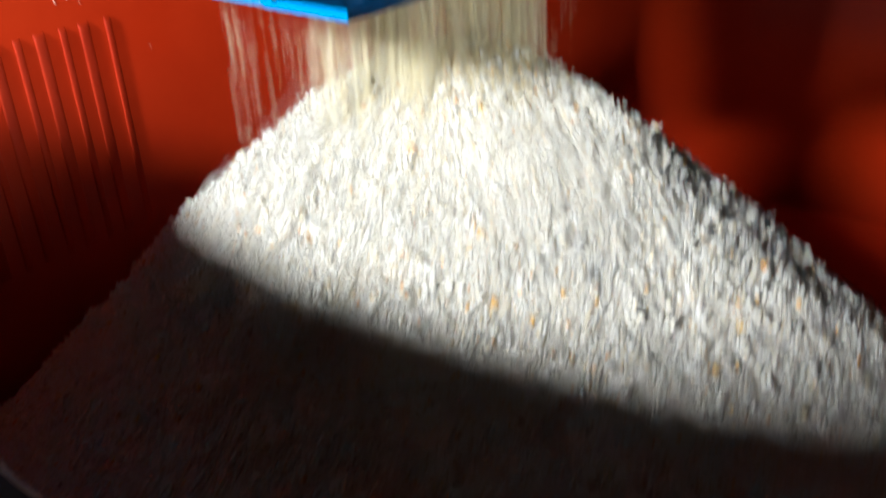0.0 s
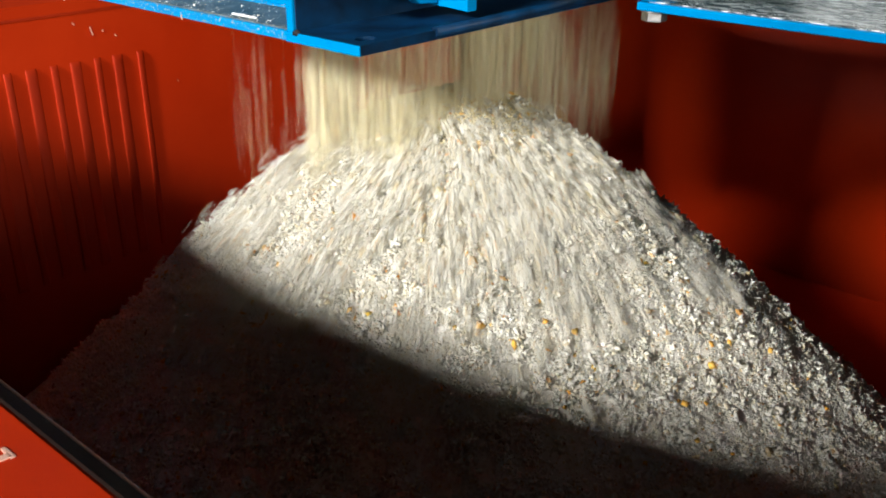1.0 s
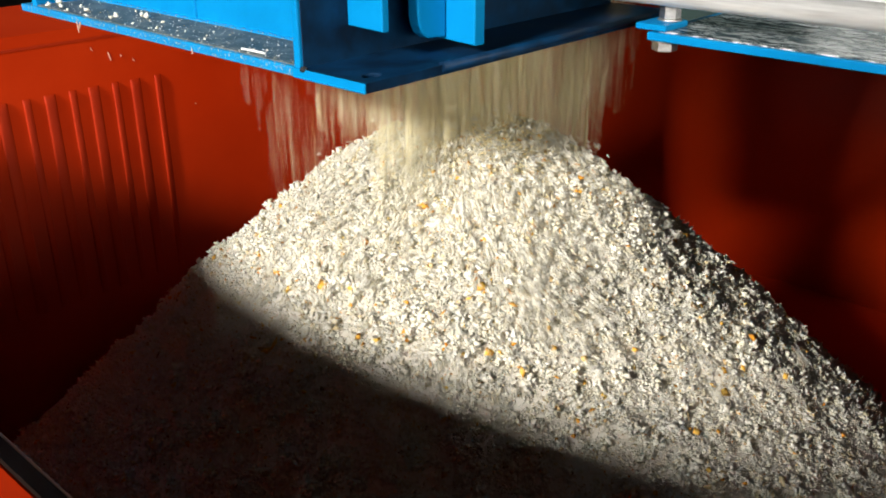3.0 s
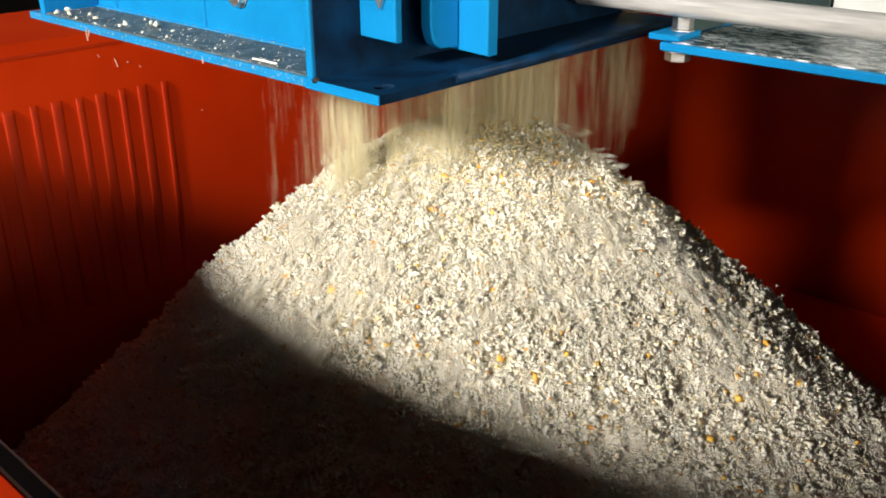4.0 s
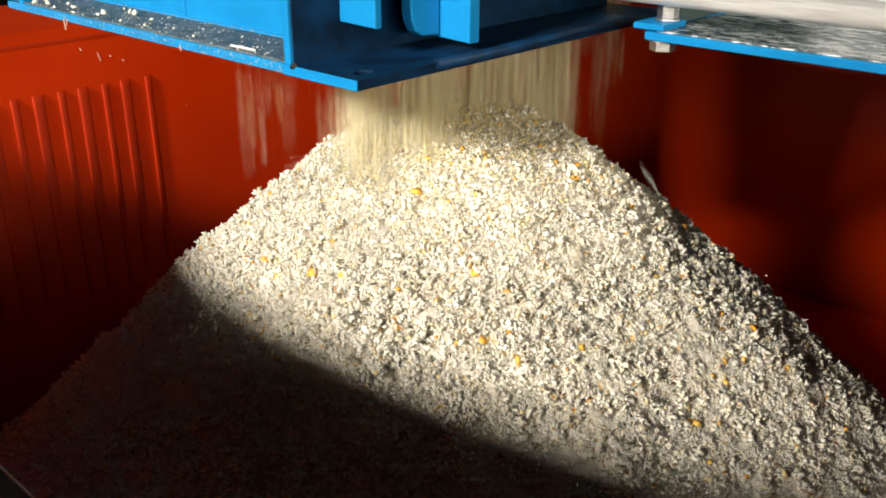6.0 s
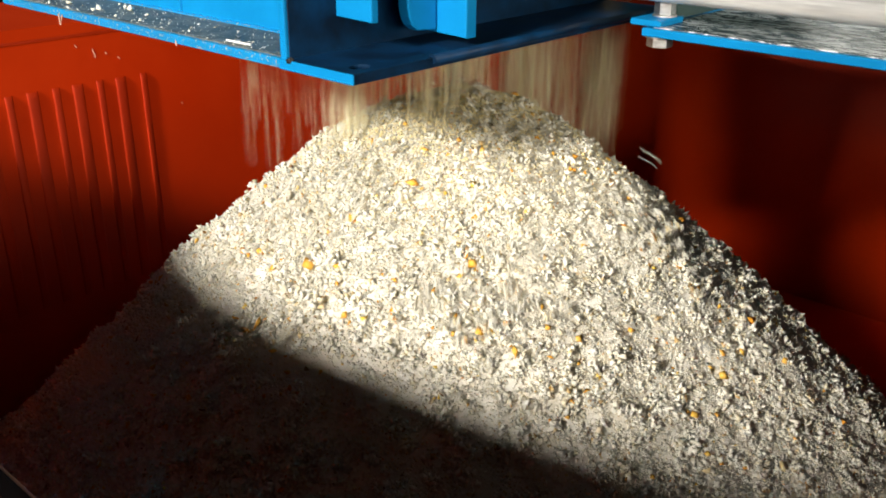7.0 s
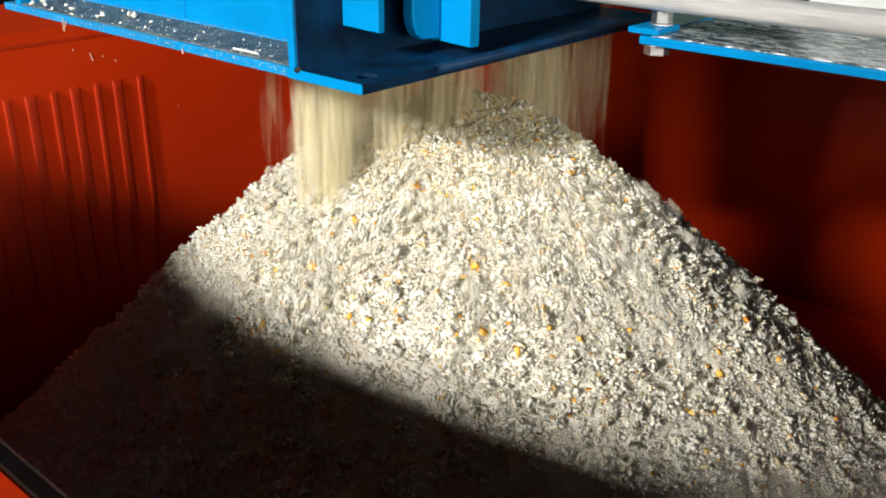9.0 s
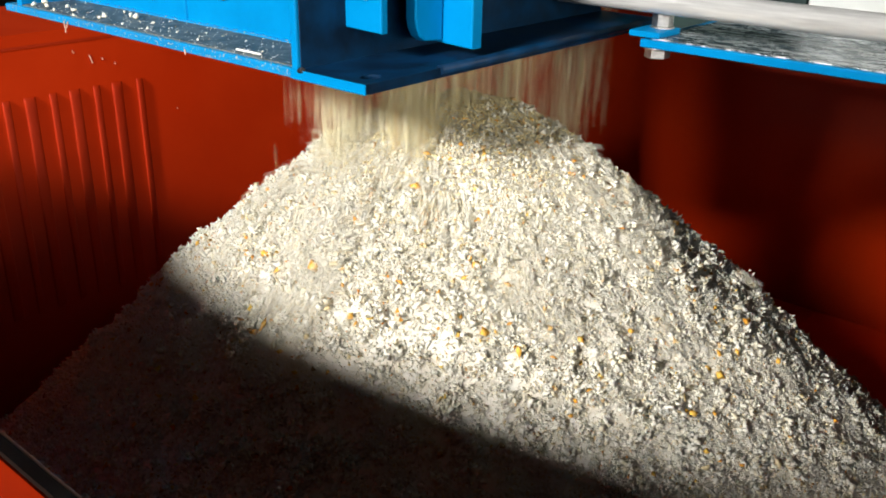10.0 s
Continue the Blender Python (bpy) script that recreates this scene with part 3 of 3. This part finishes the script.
THREADS = [flakes(np.clip(rng.normal(0, (0.006, 0.006, 0.030), (20, 3)), (-0.018, -0.018, -0.07), (0.018, 0.018, 0.07)), 0.0010 + 0.0020 * rng.random(20) ** 2, "falling_grain", 4, (1, 0.9, 0.7))
           for _ in range(6)]
for me in STREAMS + THREADS:
    me.materials[0] = MEAL
# seconds: how dense the main stream is, where its middle lies across the heap, and its half width
FLOW = [(0.0, 0.8, -0.005, 0.075), (0.5, 0.9, 0.0, 0.07), (1.0, 1.0, -0.01, 0.11), (1.5, 0.95, -0.01, 0.10), (1.8, 0.8, -0.02, 0.13), (2.5, 0.8, 0.0, 0.08),
        (3.0, 0.9, 0.01, 0.08), (3.8, 0.9, 0.02, 0.09), (4.2, 0.8, 0.04, 0.10), (4.5, 0.8, 0.04, 0.11), (5.0, 0.8, 0.03, 0.1), (5.4, 1.0, 0.0, 0.09),
        (5.7, 0.95, 0.0, 0.09), (6.5, 0.8, 0.02, 0.09), (7.0, 0.6, 0.04, 0.09), (7.5, 0.9, 0.05, 0.075), (8.0, 0.9, 0.0, 0.09), (8.5, 0.9, 0.0, 0.1),
        (9.0, 0.85, -0.01, 0.1), (9.5, 0.8, 0.02, 0.09), (10.3, 0.8, 0.02, 0.08)]
TOP, V0, G = 0.085, 0.6, 9.81


def flow(t):
    t = max(t, 0)
    for a, b in zip(FLOW, FLOW[1:]):
        if t <= b[0]:
            k = (t - a[0]) / (b[0] - a[0])
            return [p + (q - p) * k for p, q in zip(a[1:], b[1:])]
    return FLOW[-1][1:]


def drop(mesh, t0, u, v):
    """A handful of grain that waits in the housing, falls at t0 and sinks into the heap."""
    x, y = HX + u * U.x + v * V.x, HY + u * U.y + v * V.y
    while x > -0.103 or y < 0.09:
        v -= 0.01
        x, y = HX + u * U.x + v * V.x, HY + u * U.y + v * V.y
    low = heap_z(x, y) - 0.13
    ob = new("falling_grain", mesh)
    tagged(ob, "handful of crushed maize falling in the stream", "grain", "falling maize", "stuff")
    yaw = random.uniform(0, 360)
    rest = TOP + random.uniform(0.02, 0.06)

    def z_at(t):
        s = t - t0
        return rest if s <= 0 else max(rest - V0 * s - G / 2 * s * s, low)
    end = t0 + (-V0 + math.sqrt(V0 * V0 + 2 * G * (rest - low))) / G
    first, last = math.floor(t0 * FPS), math.ceil(end * FPS)
    times = sorted({0.0, 10.0, *(k / FPS for k in range(first, last + 1) if 0 <= k <= 10 * FPS)})
    MOVES.append((ob, [(t, pose(x, y, z_at(t), 0, 0, yaw)) for t in times]))


t = -0.32
while t < 10.0:
    dense, mid, half = flow(t + 0.2)
    for _ in range(11):
        if random.random() < dense ** 1.5:
            drop(random.choice(STREAMS), t + random.uniform(0, 0.04), min(max(random.gauss(mid - 0.012, half * 0.8), -0.115), 0.16), random.uniform(-0.03, 0.10))
    for _ in range(9):
        drop(random.choice(THREADS), t + random.uniform(0, 0.04), random.choice((random.uniform(-0.215, -0.06), random.uniform(-0.19, -0.09), random.uniform(0.06, 0.16))), random.uniform(-0.09, 0.02))
    t += 0.038

# loose sheets of grain that slide down the slope, sink and rise again higher up
SHEETS = []
for _ in range(8):
    p = rng.normal(0, 1, (70, 3)) * (0.019, 0.028, 0.0016)
    SHEETS.append(clumps(p, 0.0016 + 0.0042 * rng.random(70) ** 2, 14, "sliding_grain"))
RUSH = ((-0.5, 1.1), (3.4, 4.15), (5.15, 5.95), (7.75, 8.75))


def on_slope(a, r, lift):
    x, y = HX + r * math.cos(a), HY + r * math.sin(a)
    n = heap_normal(x, y)
    down = Vector((math.cos(a), math.sin(a), 0))
    down = (down - n * down.dot(n)).normalized()
    m = Matrix((down.cross(n), down, n)).transposed().to_4x4()
    return Matrix.Translation(Vector((x, y, heap_z(x, y))) + n * lift) @ m


def keyed(rows):
    """Rows cut to the clip, one for each frame at most."""
    inside = [r for r in rows if 0 < r[0] < 10]
    first = [r for r in rows if r[0] <= 0][-1:] or rows[:1]
    last = [r for r in rows if r[0] >= 10][:1] or rows[-1:]
    rows = [(0.0, first[0][1])] + inside + [(10.0, last[0][1])]
    return [r for k, r in enumerate(rows) if k == 0 or frame(r[0]) > frame(rows[k - 1][0])]


def in_rush(t):
    return any(lo < t < hi for lo, hi in RUSH)


for i in range(230):
    a = math.radians(-48 + random.uniform(-88, 82))
    ob = new("sliding_grain", random.choice(SHEETS))
    tagged(ob, "loose sheet of crushed maize sliding down the heap", "grain", "sliding maize", "stuff")
    rows, t = [], -random.uniform(0, 0.9)
    while t < 10.0:
        r0, run = random.uniform(0.05, 0.20), random.uniform(0.06, 0.20)
        speed = random.uniform(0.3, 0.55) if in_rush(t + 0.15) else random.uniform(0.08, 0.2)
        if not in_rush(t + 0.15):
            run *= 0.5
        stop, lie = 0.12 + run / speed, random.uniform(0.1, 0.6)
        for dt, r, lift in ((0, r0, -0.016), (0.12, r0 + 0.015, 0.001), (0.12 + run * 0.5 / speed, r0 + run * 0.55, 0.003),
                            (stop, r0 + run, 0.0), (stop + lie, r0 + run, 0.0), (stop + lie + 0.5, r0 + run, -0.018)):
            rows.append((t + dt, pose(0, 0, rise(t + dt)) @ on_slope(a, r, lift)))
        t += stop + lie + 0.5
        wait = random.uniform(0.3, 2.6)
        ahead = [lo for lo, hi in RUSH if t < lo < t + wait]
        t = ahead[0] + random.uniform(-0.1, 0.3) if ahead else t + (wait if not in_rush(t) else 0.05)
    MOVES.append((ob, keyed(rows)))

# loose clumps that tumble down the slope
CLUMPS = [clumps(np.zeros((1, 3)), np.array([r]), 40, "rolling_clump") for r in (0.0045, 0.0055, 0.007, 0.009)]
for i in range(60):
    a = math.radians(-48 + random.uniform(-95, 95))
    r0, t0, speed = random.uniform(0.08, 0.2), random.uniform(-0.3, 9.8), random.uniform(0.3, 0.6)
    ob = new("rolling_clump", random.choice(CLUMPS))
    tagged(ob, "crumbly clump of white maize meal tumbling down the heap", "grain", "rolling clumps", "stuff")
    rows, run, s = [(min(t0 - 0.15, -0.01), on_slope(a, r0, -0.03))], random.uniform(0.15, 0.3), 0.0
    if t0 > 0.2:
        rows.append((t0 - 0.15, on_slope(a, r0, -0.03)))
    while s * speed < run:
        hop = 0.004 + 0.006 * abs(math.sin(s * 17))
        rows.append((t0 + s, pose(0, 0, rise(t0 + s)) @ on_slope(a, r0 + s * speed, hop) @ pose(0, 0, 0, math.degrees(s * 9))))
        s += 0.1
    turn = math.degrees(s * 9)
    for dt, lift in ((0.0, 0.003), (0.5, 0.003), (1.2, -0.02)):
        rows.append((t0 + s + dt, pose(0, 0, rise(t0 + s)) @ on_slope(a, r0 + run, lift) @ pose(0, 0, 0, turn)))
    MOVES.append((ob, keyed(rows)))

# single bits that bounce off the shoulder of the heap
BITS = [flakes(rng.normal(0, 0.004, (3, 3)), rng.uniform(0.0012, 0.0026, 3), "bouncing_grain") for _ in range(5)]
for i in range(46):
    side = -1 if random.random() < 0.75 else 1
    u, v = side * random.uniform(0.08, 0.14), random.uniform(-0.02, 0.08)
    x0, y0 = HX + u * U.x + v * V.x, HY + u * U.y + v * V.y
    t0 = random.uniform(0, 9.7)
    su, sz = side * random.uniform(0.35, 0.7), random.uniform(0.3, 0.9)
    ob = new("bouncing_grain", random.choice(BITS))
    tagged(ob, "bit of maize bouncing off the heap's shoulder", "grain", "bouncing maize", "stuff")
    z0 = heap_z(x0, y0) + rise(t0) - 0.02
    rows = [(0.0, pose(x0, y0, z0))]
    s = 0.0
    while s < 0.4:
        x, y, z = x0 + su * U.x * s, y0 + su * U.y * s, z0 + sz * s - 4.9 * s * s
        if t0 + s > 0 and t0 + s < 10:
            rows.append((t0 + s, pose(x, y, z, 0, 0, 0)))
        if s > 0.05 and z < heap_z(x, y) + rise(t0) - 0.02:
            break
        s += 0.066
    rows.append((10.0, rows[-1][1]))
    rows = [r for k, r in enumerate(rows) if k == 0 or frame(r[0]) > frame(rows[k - 1][0])]
    MOVES.append((ob, rows))


def motions():
    for ob, rows in MOVES:
        walk(ob, rows)


motions()
